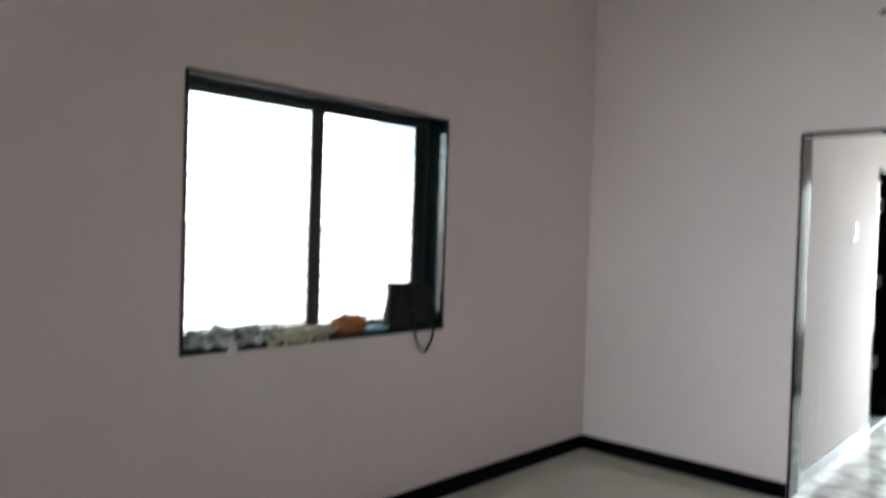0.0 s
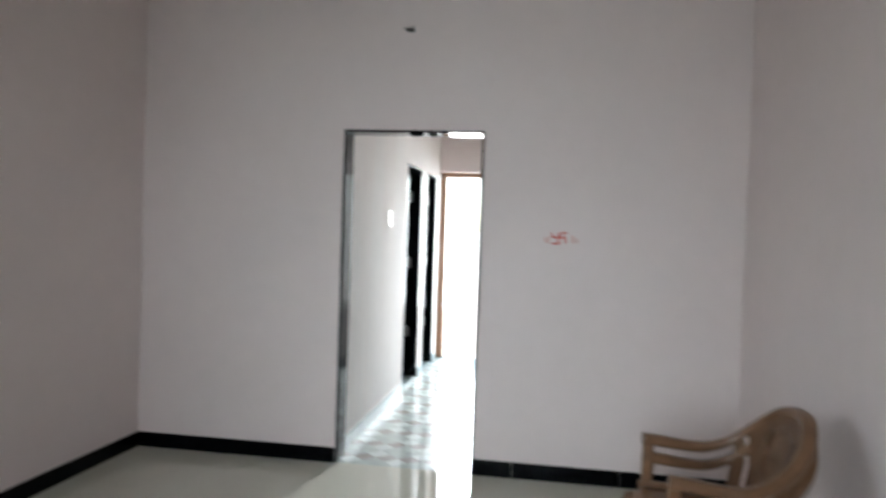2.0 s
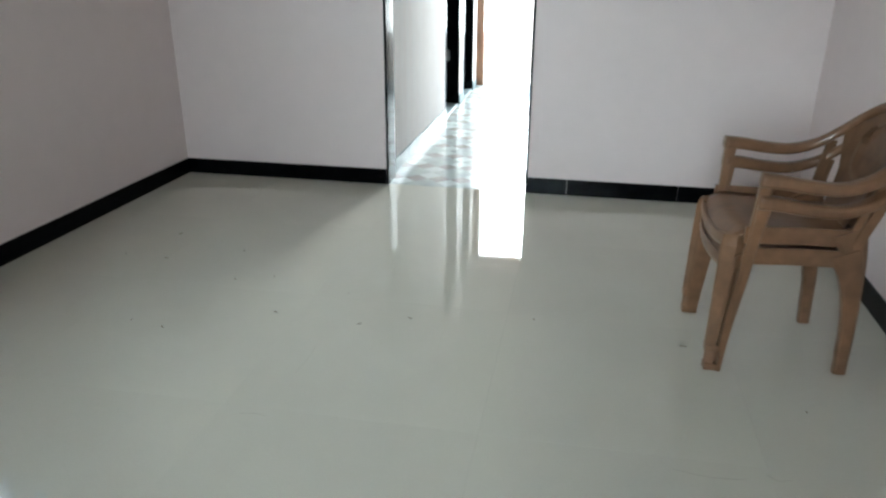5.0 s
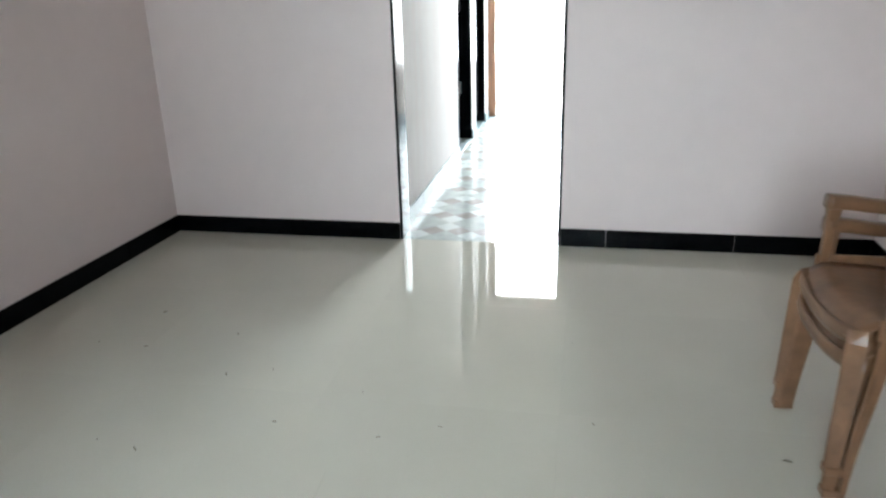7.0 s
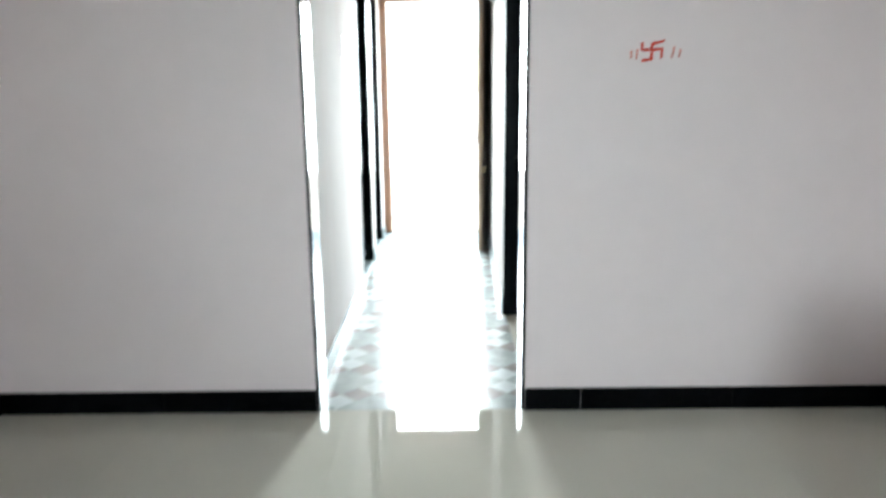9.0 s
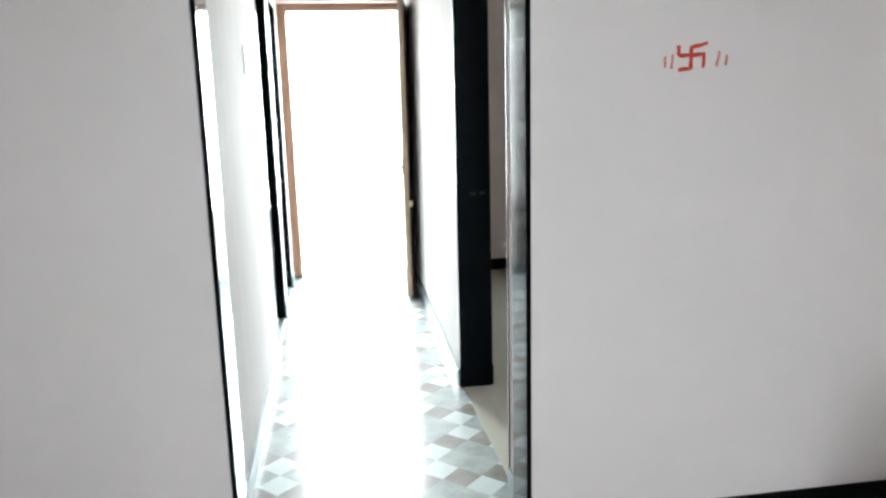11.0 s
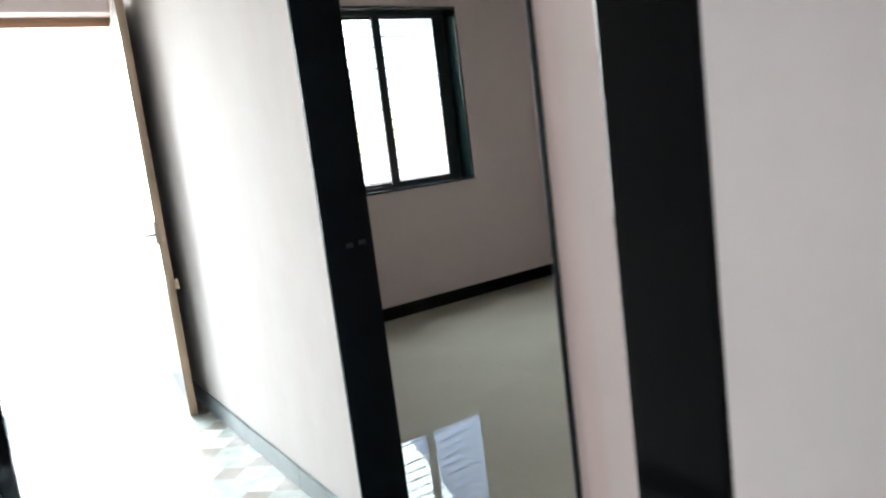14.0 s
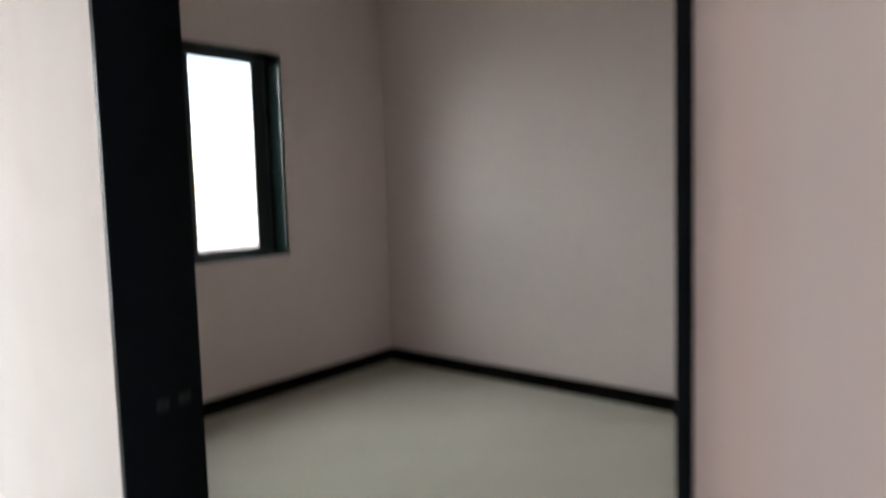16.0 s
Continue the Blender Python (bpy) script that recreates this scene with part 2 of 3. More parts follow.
def sweep(bm, pts, sizes, side=(0, 1, 0), sections=8, power=3.2):
    """A tube with a rounded-rectangle section along pts. sizes: (width along side, thickness) per point."""
    pts = [Vector(p) for p in pts]
    rings = []
    for k, p in enumerate(pts):
        d = (pts[min(k + 1, len(pts) - 1)] - pts[max(k - 1, 0)]).normalized()
        s = Vector(side if not callable(side) else side(k))
        s = (s - d * s.dot(d)).normalized()
        n = d.cross(s)
        w, t = sizes[k] if isinstance(sizes, list) else sizes
        ring = []
        for i in range(sections):
            a = 2 * math.pi * (i + 0.5) / sections
            c, q = math.cos(a), math.sin(a)
            r = (abs(c) ** power + abs(q) ** power) ** (-1 / power)
            ring.append(bm.verts.new(p + s * (c * r * w / 2) + n * (q * r * t / 2)))
        rings.append(ring)
    for a, b in zip(rings, rings[1:]):
        for i in range(sections):
            bm.faces.new([a[i], a[(i + 1) % sections], b[(i + 1) % sections], b[i]])
    bm.faces.new(rings[0])
    bm.faces.new(rings[-1])
    return bm


def smooth_path(pts, steps=6):
    """Points along a Catmull-Rom curve through pts."""
    p = [Vector(q) for q in pts]
    p = [2 * p[0] - p[1]] + p + [2 * p[-1] - p[-2]]
    out = []
    for i in range(1, len(p) - 2):
        for k in range(steps):
            t = k / steps
            out.append(0.5 * (2 * p[i] + (p[i + 1] - p[i - 1]) * t + (2 * p[i - 1] - 5 * p[i] + 4 * p[i + 1] - p[i + 2]) * t ** 2
                              + (3 * p[i] - p[i - 1] - 3 * p[i + 1] + p[i + 2]) * t ** 3))
    return out + [p[-2]]


def turned(obs, x, y, degrees):
    """Turns things about an upright axis through (x, y)."""
    m = Matrix.Translation((x, y, 0)) @ Matrix.Rotation(radians(degrees), 4, 'Z') @ Matrix.Translation((-x, -y, 0))
    for ob in obs:
        ob.matrix_world = m @ ob.matrix_basis


# ---- plan ----
SKEW = -1.35  # the long walls are not quite square to the wall with the doorway
HALL_L, HALL_R, HALL_BACK, TOP = -1.354, 2.425, -6.2, 3.1
WALL = 0.18
COR_L, COR_R, FRONT = -0.018, 0.909, 3.9
BED_L, BED_R, NORTH = 1.063, 4.39, 3.9225
EAST_TURN, NORTH_TURN = -2.58, 1.0  # the bedroom's corner is not quite square
OUT = FRONT + 0.23
OUTER = 0.23
DOOR_0, DOOR_W, DOOR_H = 0.004, 0.888, 2.11
WIN = (-2.9935, -1.461, 0.949, 2.107)
BWIN = (2.135, 3.414, 0.918, 2.22)
BDOOR = (0.347, 1.3545, 0.0, 2.1)
RWIN = (-0.10, 1.30, 0.954, 2.10)
SIDE_DOORS = ((2.07, 2.78, 0.0, 2.1), (3.04, 3.65, 0.0, 2.1))
FDOOR = (-0.05, 1.04, 0.0, 2.18)

west = wall("wall_west", "x", HALL_L, HALL_L - OUTER, HALL_BACK - OUTER, OUT, 0, TOP, PAINT, "pink-beige painted plaster wall with a sliding window", (WIN,))
wall("wall_middle", "y", 0.0, WALL, HALL_L, BED_R, 0, TOP, PAINT, "pink-beige painted plaster wall with an open doorway", ((DOOR_0, DOOR_W, 0.0, DOOR_H),))
east_hall = wall("wall_east", "x", HALL_R, HALL_R + WALL, HALL_BACK, 0, 0, TOP, PAINT, "pink-beige painted plaster wall with switch boards")
wall("wall_south", "y", HALL_BACK, HALL_BACK - OUTER, HALL_L - 0.25, HALL_R + WALL, 0, TOP, PAINT, "pink-beige painted plaster wall with a window", (RWIN,))
wall("wall_corridor_west", "x", COR_L, COR_L - WALL, WALL, FRONT, 0, TOP, PAINT_LIT, "pink corridor wall, colour lightened as if lit, with two dark doors", SIDE_DOORS)
wall("wall_corridor_corner", "x", COR_R, BED_L, WALL, BDOOR[0], 0, TOP, PAINT_RUNS, "pink painted wall strip with faint upright runs beside the bedroom doorway")
east = wall("wall_corridor_east", "x", COR_R, BED_L, BDOOR[0], FRONT, 0, TOP, PAINT_LIT, "pink corridor wall, colour lightened as if lit, with an open bedroom doorway", (BDOOR,))
SLANT = 0.055  # the corridor widens a little towards the front door
for v in east.data.vertices:
    if v.co.x < 1.0 and v.co.y > 3:
        v.co.x += SLANT
north = wall("wall_north", "y", NORTH, NORTH + OUTER, HALL_L, BED_R + WALL, 0, TOP, PAINT, "painted front wall with the house door and a window", (FDOOR, BWIN))
bedroom_east = wall("wall_bedroom_east", "x", BED_R, BED_R + WALL, 0, NORTH + 0.1, 0, TOP, PAINT, "plain pink-beige painted bedroom wall")
turned((west,), HALL_L, 0, SKEW)
turned((east_hall,), HALL_R, 0, -1.03)
turned((north,), 3.4, NORTH, NORTH_TURN)
turned((bedroom_east,), BED_R, NORTH, EAST_TURN)
structure("ceiling", block(HALL_L - OUTER - 0.25, BED_R + WALL, HALL_BACK - OUTER, OUT, TOP, TOP + 0.15), CEILING_PAINT, "white painted concrete ceiling", "ceiling")

# ground outside, one sheet to the horizon, and the slab under the rooms
structure("ground", block(-4500, 4500, -4500, 4500, -0.4, -0.16), CONCRETE, "pale dusty concrete ground outside the house", "ground")
structure("floor_slab", block(HALL_L - OUTER - 0.25, BED_R + WALL, HALL_BACK - OUTER, OUT, -0.16, -0.012), GROUT, "cement bed under the floor tiles", "floor")


# ---- linings of polished granite ----
def lining(axis, near, far, u0, u1, z1, label, stone, thick=0.015, proud=0.004):
    t = thing("trim", (0, 0, 0), label, "door lining", kind="structure")
    a, b = near - proud, far + proud
    for lo, hi in ((u0, u0 + thick), (u1 - thick, u1)):
        bm = block(a, b, lo, hi, 0, z1, bevel=0.002) if axis == "x" else block(lo, hi, a, b, 0, z1, bevel=0.002)
        part("jamb_slab", bm, stone, t)
    bm = block(a, b, u0 + thick, u1 - thick, z1 - thick, z1, bevel=0.002) if axis == "x" else block(u0 + thick, u1 - thick, a, b, z1 - thick, z1, bevel=0.002)
    part("lintel_slab", bm, stone, t)
    return t


lining("y", 0.0, WALL - 0.012, DOOR_0, DOOR_W, DOOR_H, "polished black granite lining of the hall doorway", GRANITE)
lining("x", COR_R, BED_L, BDOOR[0], BDOOR[1], BDOOR[3], "honed black granite lining of the bedroom doorway", HONED)


marks = thing("strike_plates", (0, 0, 0), "two small worn steel latch plates let into the bedroom jamb", "latch plate")
for x, z in ((0.984, 0.954), (1.028, 0.957)):
    part("strike_plate", block(x - 0.012, x + 0.012, BDOOR[1] - 0.0185, BDOOR[1] - 0.014, z - 0.007, z + 0.007, bevel=0.001), STEEL_DULL, marks)


# ---- windows ----
def window(name, make, label, u0, u1, z0, z1, stile, mull):
    """make maps (u0, u1, depth0, depth1, z0, z1) to a block; depth runs outwards from the inner wall face."""
    w = thing(name, (0, 0, 0), label, "window", kind="structure")
    s = 0.018
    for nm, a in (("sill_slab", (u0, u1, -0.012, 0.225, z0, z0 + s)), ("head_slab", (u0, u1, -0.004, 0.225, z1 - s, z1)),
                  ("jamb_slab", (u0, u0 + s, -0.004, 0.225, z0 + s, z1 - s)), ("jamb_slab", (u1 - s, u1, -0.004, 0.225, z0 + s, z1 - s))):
        part(nm, make(*a, bevel=0.002), GRANITE_SHEEN, w)
    u0, u1, z0, z1 = u0 + s, u1 - s, z0 + s, z1 - s
    f = 0.022
    for a in ((u0, u1, 0.128, 0.19, z0, z0 + f), (u0, u1, 0.128, 0.19, z1 - f, z1),
              (u0, u0 + f, 0.128, 0.19, z0 + f, z1 - f), (u1 - f, u1, 0.128, 0.19, z0 + f, z1 - f)):
        part("window_frame", make(*a, bevel=0.003), ALUMINIUM, w)
    g0, g1, h0, h1 = u0 + f, u1 - f, z0 + f, z1 - f
    for lo, hi, d, left, right in ((g0, mull + 0.036, 0.160, 0.02, 0.05), (mull - 0.05, g1, 0.135, 0.06, stile)):
        sash = part("sash", make(lo, lo + left, d, d + 0.02, h0, h1, bevel=0.002), ALUMINIUM, w)
        part("sash_stile", make(hi - right, hi, d, d + 0.02, h0, h1, bevel=0.002), ALUMINIUM, sash)
        part("sash_rail", make(lo + left, hi - right, d, d + 0.02, h0, h0 + 0.022, bevel=0.002), ALUMINIUM, sash)
        part("sash_rail", make(lo + left, hi - right, d, d + 0.02, h1 - 0.022, h1, bevel=0.002), ALUMINIUM, sash)
        pane = part("pane", make(lo + left, hi - right, d + 0.008, d + 0.012, h0 + 0.022, h1 - 0.022), GLASS, sash, "clear glass pane")
        pane.visible_shadow = False
    z = z0 + 0.05
    while z < z1:
        part("grill_bar", make(u0, u1, 0.202, 0.212, z - 0.005, z + 0.005), GRILL, w)
        z += 0.0757
    return w


west_window = window("window_1", lambda a, b, c, d, e, f, bevel=0.0: block(HALL_L - d, HALL_L - c, a, b, e, f, bevel=bevel),
       "dark aluminium sliding window with horizontal grill bars in a black granite surround", *WIN, 0.078, -2.223)
turned((west_window,), HALL_L, 0, SKEW)
bedroom_window = window("window_2", lambda a, b, c, d, e, f, bevel=0.0: block(a, b, NORTH + c, NORTH + d, e, f, bevel=bevel),
       "dark aluminium sliding bedroom window with grill bars in a black granite surround", *BWIN, 0.09, 2.80)
turned((bedroom_window,), 3.4, NORTH, NORTH_TURN)
window("window_3", lambda a, b, c, d, e, f, bevel=0.0: block(a, b, HALL_BACK - d, HALL_BACK - c, e, f, bevel=bevel),
       "dark aluminium sliding window in a black granite surround", *RWIN, 0.07, 0.60)


# ---- front door ----
front = thing("door_1", (0, 0, 0), "brown wooden front door standing wide open against daylight", "door", kind="structure")
fy0, fy1, fw = FRONT + 0.11, OUT - 0.004, 0.055
left = 0.10
part("frame_post", block(FDOOR[0], FDOOR[0] + left, fy0, fy1, 0, FDOOR[3], bevel=0.004), FRAME_WOOD, front)
part("frame_post", block(FDOOR[1] - fw, FDOOR[1], fy0, fy1, 0, FDOOR[3], bevel=0.004), FRAME_WOOD, front)
part("frame_head", block(FDOOR[0] + left, FDOOR[1] - fw, fy0, fy1, FDOOR[3] - fw, FDOOR[3], bevel=0.004), FRAME_WOOD_TOP, front)
part("strike_plate", block(FDOOR[0] + left - 0.001, FDOOR[0] + left + 0.004, fy0 + 0.02, fy0 + 0.06, 0.98, 1.10, bevel=0.001), STEEL, front)
part("strike_plate", block(FDOOR[0] + left - 0.001, FDOOR[0] + left + 0.012, fy0 + 0.02, fy0 + 0.06, 0.12, 0.18, bevel=0.001), STEEL, front)

# the leaf: local x runs from the hinge to the free edge, local y through its thickness
hinge = Vector((0.968, 4.0, 0))
free = Vector((0.832, 3.12, 0))
leaf_w = (free - hinge).length
leaf = part("door_leaf", block(0, leaf_w - 0.008, 0, 0.038, 0.008, 2.105, bevel=0.002), LEAF_WOOD, front, "dark brown veneered door leaf")
leaf.location = hinge
leaf.rotation_euler = (0, 0, math.atan2(free.y - hinge.y, free.x - hinge.x))
part("edge_strip", block(leaf_w - 0.008, leaf_w, -0.001, 0.039, 0.008, 2.105, bevel=0.001), EDGE_WOOD, leaf, "pale brown wooden edging")
bm = bmesh.new()
sweep(bm, [(leaf_w - 0.20, 0.05, 0.69), (leaf_w - 0.03, 0.05, 0.69)], (0.018, 0.018), side=(0, 0, 1))
box(bm, leaf_w - 0.07, leaf_w - 0.02, 0.032, 0.062, 0.665, 0.715, bevel=0.004)
part("bolt", bm, BRASS, leaf, "dull brass sliding bolt", smooth=True)
bm = bmesh.new()
box(bm, leaf_w - 0.07, leaf_w - 0.03, -0.012, -0.001, 0.90, 1.02, bevel=0.004)
sweep(bm, [(leaf_w - 0.05, -0.01, 0.95), (leaf_w - 0.05, -0.05, 0.95), (leaf_w - 0.14, -0.055, 0.95)], (0.018, 0.018), side=(0, 0, 1))
part("handle", bm, STEEL, leaf, "steel lever handle", smooth=True)
bm = bmesh.new()
box(bm, leaf_w - 0.09, leaf_w - 0.04, 0.033, 0.042, 0.92, 0.99, bevel=0.003)
part("lock_plate", bm, BRASS, leaf)
for z in (0.25, 1.05, 1.85):
    part("hinge", block(-0.012, 0.03, -0.004, -0.0005, z, z + 0.1, bevel=0.001), STEEL, leaf)

# ---- two closed dark doors of the corridor ----
for k, (y0, y1, z0, z1) in enumerate(SIDE_DOORS):
    d = thing("door_%d" % (k + 2), (0, 0, 0), "closed blue-black laminate door in a black granite lining", "door", "corridor side doors", "structure")
    x1 = COR_L + 0.004
    part("jamb_slab", block(COR_L - WALL, x1, y0, y0 + 0.018, 0, z1, bevel=0.002), GRANITE, d)
    part("jamb_slab", block(COR_L - WALL, x1, y1 - 0.018, y1, 0, z1, bevel=0.002), GRANITE, d)
    part("lintel_slab", block(COR_L - WALL, x1, y0 + 0.018, y1 - 0.018, z1 - 0.018, z1, bevel=0.002), GRANITE, d)
    part("threshold_slab", block(COR_L - WALL, COR_L + 0.002, y0 + 0.018, y1 - 0.018, -0.012, 0.014, bevel=0.002), SKIRT_GREY, d, "grey stone threshold")
    lf = part("door_leaf", block(COR_L - 0.165, COR_L - 0.132, y0 + 0.021, y1 - 0.021, 0.018, z1 - 0.021, bevel=0.002), DOOR_BLACK, d)
    for z in (0.42, 1.12, 1.78):
        part("hinge", block(COR_L - 0.128, COR_L - 0.088, y1 - 0.0215, y1 - 0.0175, z, z + 0.10, bevel=0.001), STEEL, lf, "pale steel hinge plate")


# ---- electrical fittings ----
def switch_plate(name, place, label, width, height, rows, red=False, facing=-1, thick=0.012):
    """A plate in the y-z plane, centred on place, that stands out towards facing along x."""
    t = thing(name, place, label, "switch board")
    d = thick * facing
    part("plate", block(min(0, d), max(0, d), -width / 2, width / 2, -height / 2, height / 2, bevel=0.004), SWITCH_WHITE, t)
    for row, n in enumerate(rows):
        h = (height - 0.03) / len(rows)
        z1 = height / 2 - 0.015 - row * h
        w = (width - 0.03) / n
        for i in range(n):
            y0 = -width / 2 + 0.015 + i * w
            a, b = sorted((d * 0.95, d * 1.35))
            part("rocker", block(a, b, y0 + 0.002, y0 + w - 0.002, z1 - h + 0.004, z1 - 0.004, bevel=0.0015), SWITCH_WHITE, t)
        a, b = sorted((d * 0.98, d * 1.04))
        part("seam", block(a, b, -width / 2 + 0.012, width / 2 - 0.012, z1 - 0.0025, z1 + 0.0005), SWITCH_GAP, t)
    if red:
        a, b = sorted((d * 1.3, d * 1.5))
        part("indicator", block(a, b, width / 2 - 0.034, width / 2 - 0.02, height / 2 - 0.075, height / 2 - 0.025, bevel=0.001), SWITCH_RED, t, "red indicator switch")
    return t


switch_plate("switch_board", (HALL_R - 0.0415, -2.307, 1.378), "ivory plastic switch plate on the pink wall", 0.15, 0.10, (1, 1))
switch_plate("switch_board", (HALL_R - 0.0415, -2.325, 0.838), "ivory plastic switch board with red indicator, low on wall", 0.26, 0.17, (3, 1, 1), red=True)
switch_plate("switch_board", (COR_L, 1.41, 1.58), "small white switch plate on the corridor wall", 0.09, 0.13, (2,), facing=1, thick=0.007)

for place, turn, where in (((HALL_L - 0.052, -2.21, 2.73), 0, "above the window"), ((0.405, 0.0, 2.728), -90, "above the doorway")):
    t = thing("wire_stub", place, "dark wire ends poking out of the wall " + where, "wire stub", "wire stubs")
    t.rotation_euler = (0, 0, radians(turn))
    part("box_hole", block(-0.004, 0.003, -0.026, 0.026, -0.013, 0.013, bevel=0.001), WIRE, t)
    bm = bmesh.new()
    sweep(bm, smooth_path([(0, -0.012, 0), (0.03, -0.018, 0.004), (0.045, -0.03, -0.012)]), (0.006, 0.006), side=(0, 0, 1))
    part("wire_end", bm, WIRE, t, smooth=True)
    bm = bmesh.new()
    sweep(bm, smooth_path([(0, 0.012, 0), (0.03, 0.016, 0.006), (0.04, 0.03, 0.012)]), (0.006, 0.006), side=(0, 0, 1))
    part("wire_end", bm, WIRE, t, smooth=True)

# ---- red auspicious mark on the hall wall ----
mark = thing("wall_mark", (1.369, 0.0, 1.477), "red vermilion auspicious Hindu symbol with side strokes on wall", "wall mark")
for (xa, za), (xb, zb), w in (((-0.012, 0.036), (-0.013, -0.038), 0.0085), ((-0.050, 0.004), (0.028, 0.009), 0.0085),
                              ((-0.012, 0.031), (0.037, 0.044), 0.008), ((0.027, 0.012), (0.024, -0.034), 0.008),
                              ((-0.012, -0.036), (-0.050, -0.041), 0.008), ((-0.050, 0.004), (-0.051, 0.037), 0.0085),
                              ((-0.090, 0.004), (-0.091, -0.033), 0.007), ((-0.067, 0.011), (-0.070, -0.036), 0.007),
                              ((0.073, 0.019), (0.066, -0.030), 0.0075), ((0.097, 0.006), (0.093, -0.027), 0.007)):
    za, zb = 0.86 * za - 0.004, 0.86 * zb - 0.004
    thin = abs(xa) > 0.06
    w *= 1.2 if thin else 1.4
    bm = bmesh.new()
    n = 5
    pts = [(xa + (xb - xa) * i / n + random.uniform(-0.0012, 0.0012), -0.0005, za + (zb - za) * i / n + random.uniform(-0.0008, 0.0008)) for i in range(n + 1)]
    sweep(bm, pts, [(w * random.uniform(0.75, 1.15), 0.002) for _ in pts], side=((zb - za), 0, -(xb - xa)))
    part("stroke", bm, SINDOOR_THIN if thin else SINDOOR, mark)


# ---- stacked plastic chairs; each faces -x ----
def arm_chair(place, label):
    c = thing("plastic_armchair", place, label, "chair", "stacked plastic chairs")
    # seat: a dished panel with a rolled front edge
    bm = bmesh.new()
    nx, ny = 14, 12
    grid = []
    for layer in (0, 1):
        rows = []
        for i in range(nx + 1):
            u = i / nx
            x = -0.25 + 0.44 * u
            half = 0.225 - 0.035 * u
            row = []
            for j in range(ny + 1):
                v = 2 * j / ny - 1
                z = 0.447 - 0.016 * (1 - v * v) * math.sin(math.pi * min(1, u * 1.1)) - 0.022 * u
                if u < 0.22:
                    z -= 0.055 * (1 - u / 0.22) ** 2.2
                row.append(bm.verts.new((x + 0.014 * abs(v) ** 2.5 * (1 - u), v * half, z - 0.006 * layer)))
            rows.append(row)
        grid.append(rows)
    for layer in (0, 1):
        for i in range(nx):
            for j in range(ny):
                g = grid[layer]
                bm.faces.new([g[i][j], g[i + 1][j], g[i + 1][j + 1], g[i][j + 1]])
    for i in range(nx):
        for j in (0, ny):
            bm.faces.new([grid[0][i][j], grid[0][i + 1][j], grid[1][i + 1][j], grid[1][i][j]])
    for j in range(ny):
        for i in (0, nx):
            bm.faces.new([grid[0][i][j], grid[0][i][j + 1], grid[1][i][j + 1], grid[1][i][j]])
    part("seat", bm, PLASTIC_BROWN, c, smooth=True)
    bm = bmesh.new()
    sweep(bm, smooth_path([(-0.232, -0.215, 0.40), (-0.246, -0.12, 0.385), (-0.25, 0, 0.378), (-0.246, 0.12, 0.385), (-0.232, 0.215, 0.40)]), (0.046, 0.007), side=(0, 0, 1))
    part("apron", bm, PLASTIC_BROWN, c, smooth=True)
    for s in (-1, 1):
        bm = bmesh.new()
        sweep(bm, [(-0.19, s * 0.235, 0.432), (0, s * 0.222, 0.432), (0.19, s * 0.207, 0.424)], (0.058, 0.010), side=(0, 0, 1), sections=16, power=9)
        part("apron", bm, PLASTIC_BROWN, c)
        # front leg: a flat front facet, a recessed web and a rear flange, which runs on up to the armrest
        low = ((-0.260, 0.224), (-0.256, 0.234), (-0.230, 0.243), (-0.227, 0.222), (-0.217, 0.220), (-0.214, 0.230), (-0.200, 0.240), (-0.200, 0.206), (-0.244, 0.203))
        top = ((-0.254, 0.208), (-0.249, 0.219), (-0.206, 0.240), (-0.203, 0.206), (-0.180, 0.200), (-0.178, 0.206), (-0.156, 0.226), (-0.156, 0.186), (-0.224, 0.180))
        bm = bmesh.new()
        rings = []
        for k in range(13):
            z = 0.418 * k / 12
            u = (k / 12) ** 1.25
            drop = max(0.0, z - 0.38) / 0.038
            rings.append([bm.verts.new((a + (b - a) * u + (0.010 * drop * drop if i in (0, 1) else 0), s * (c + (d - c) * u - 0.012 * drop * drop), z + (0.004 if i in (0, 1, 2) else -0.012 * drop))) for i, ((a, c), (b, d)) in enumerate(zip(low, top))])
        for p, q in zip(rings, rings[1:]):
            for k in range(9):
                bm.faces.new([p[k], p[(k + 1) % 9], q[(k + 1) % 9], q[k]])
        bm.faces.new(rings[0])
        bm.faces.new(rings[-1])
        bmesh.ops.recalc_face_normals(bm, faces=list(bm.faces))
        bmesh.ops.bevel(bm, geom=[e for e in bm.edges if len(e.link_faces) == 2 and e.calc_face_angle(0) > 0.6], offset=0.003, segments=2, affect='EDGES')
        part("leg", bm, PLASTIC_BROWN, c)
        bm = bmesh.new()
        path = smooth_path([(-0.209, s * 0.236, 0.0), (-0.196, s * 0.234, 0.16), (-0.174, s * 0.232, 0.33), (-0.164, s * 0.235, 0.45), (-0.156, s * 0.246, 0.56), (-0.150, s * 0.255, 0.634)])
        n = len(path) - 1
        sweep(bm, path, [(0.020 + 0.010 * k / n, 0.017 + 0.030 * (k / n) ** 1.6) for k in range(n + 1)], sections=16, power=7)
        part("arm_post", bm, PLASTIC_BROWN, c)
        part("foot", block(-0.258, -0.199, min(s * 0.205, s * 0.2435), max(s * 0.205, s * 0.2435), 0.0, 0.026, bevel=0.004), PLASTIC_BROWN, c)
        # rear leg
        bm = bmesh.new()
        path = smooth_path([(0.202, s * 0.192, 0.0), (0.198, s * 0.195, 0.13), (0.186, s * 0.199, 0.26), (0.164, s * 0.203, 0.37), (0.132, s * 0.206, 0.452)])
        n = len(path) - 1
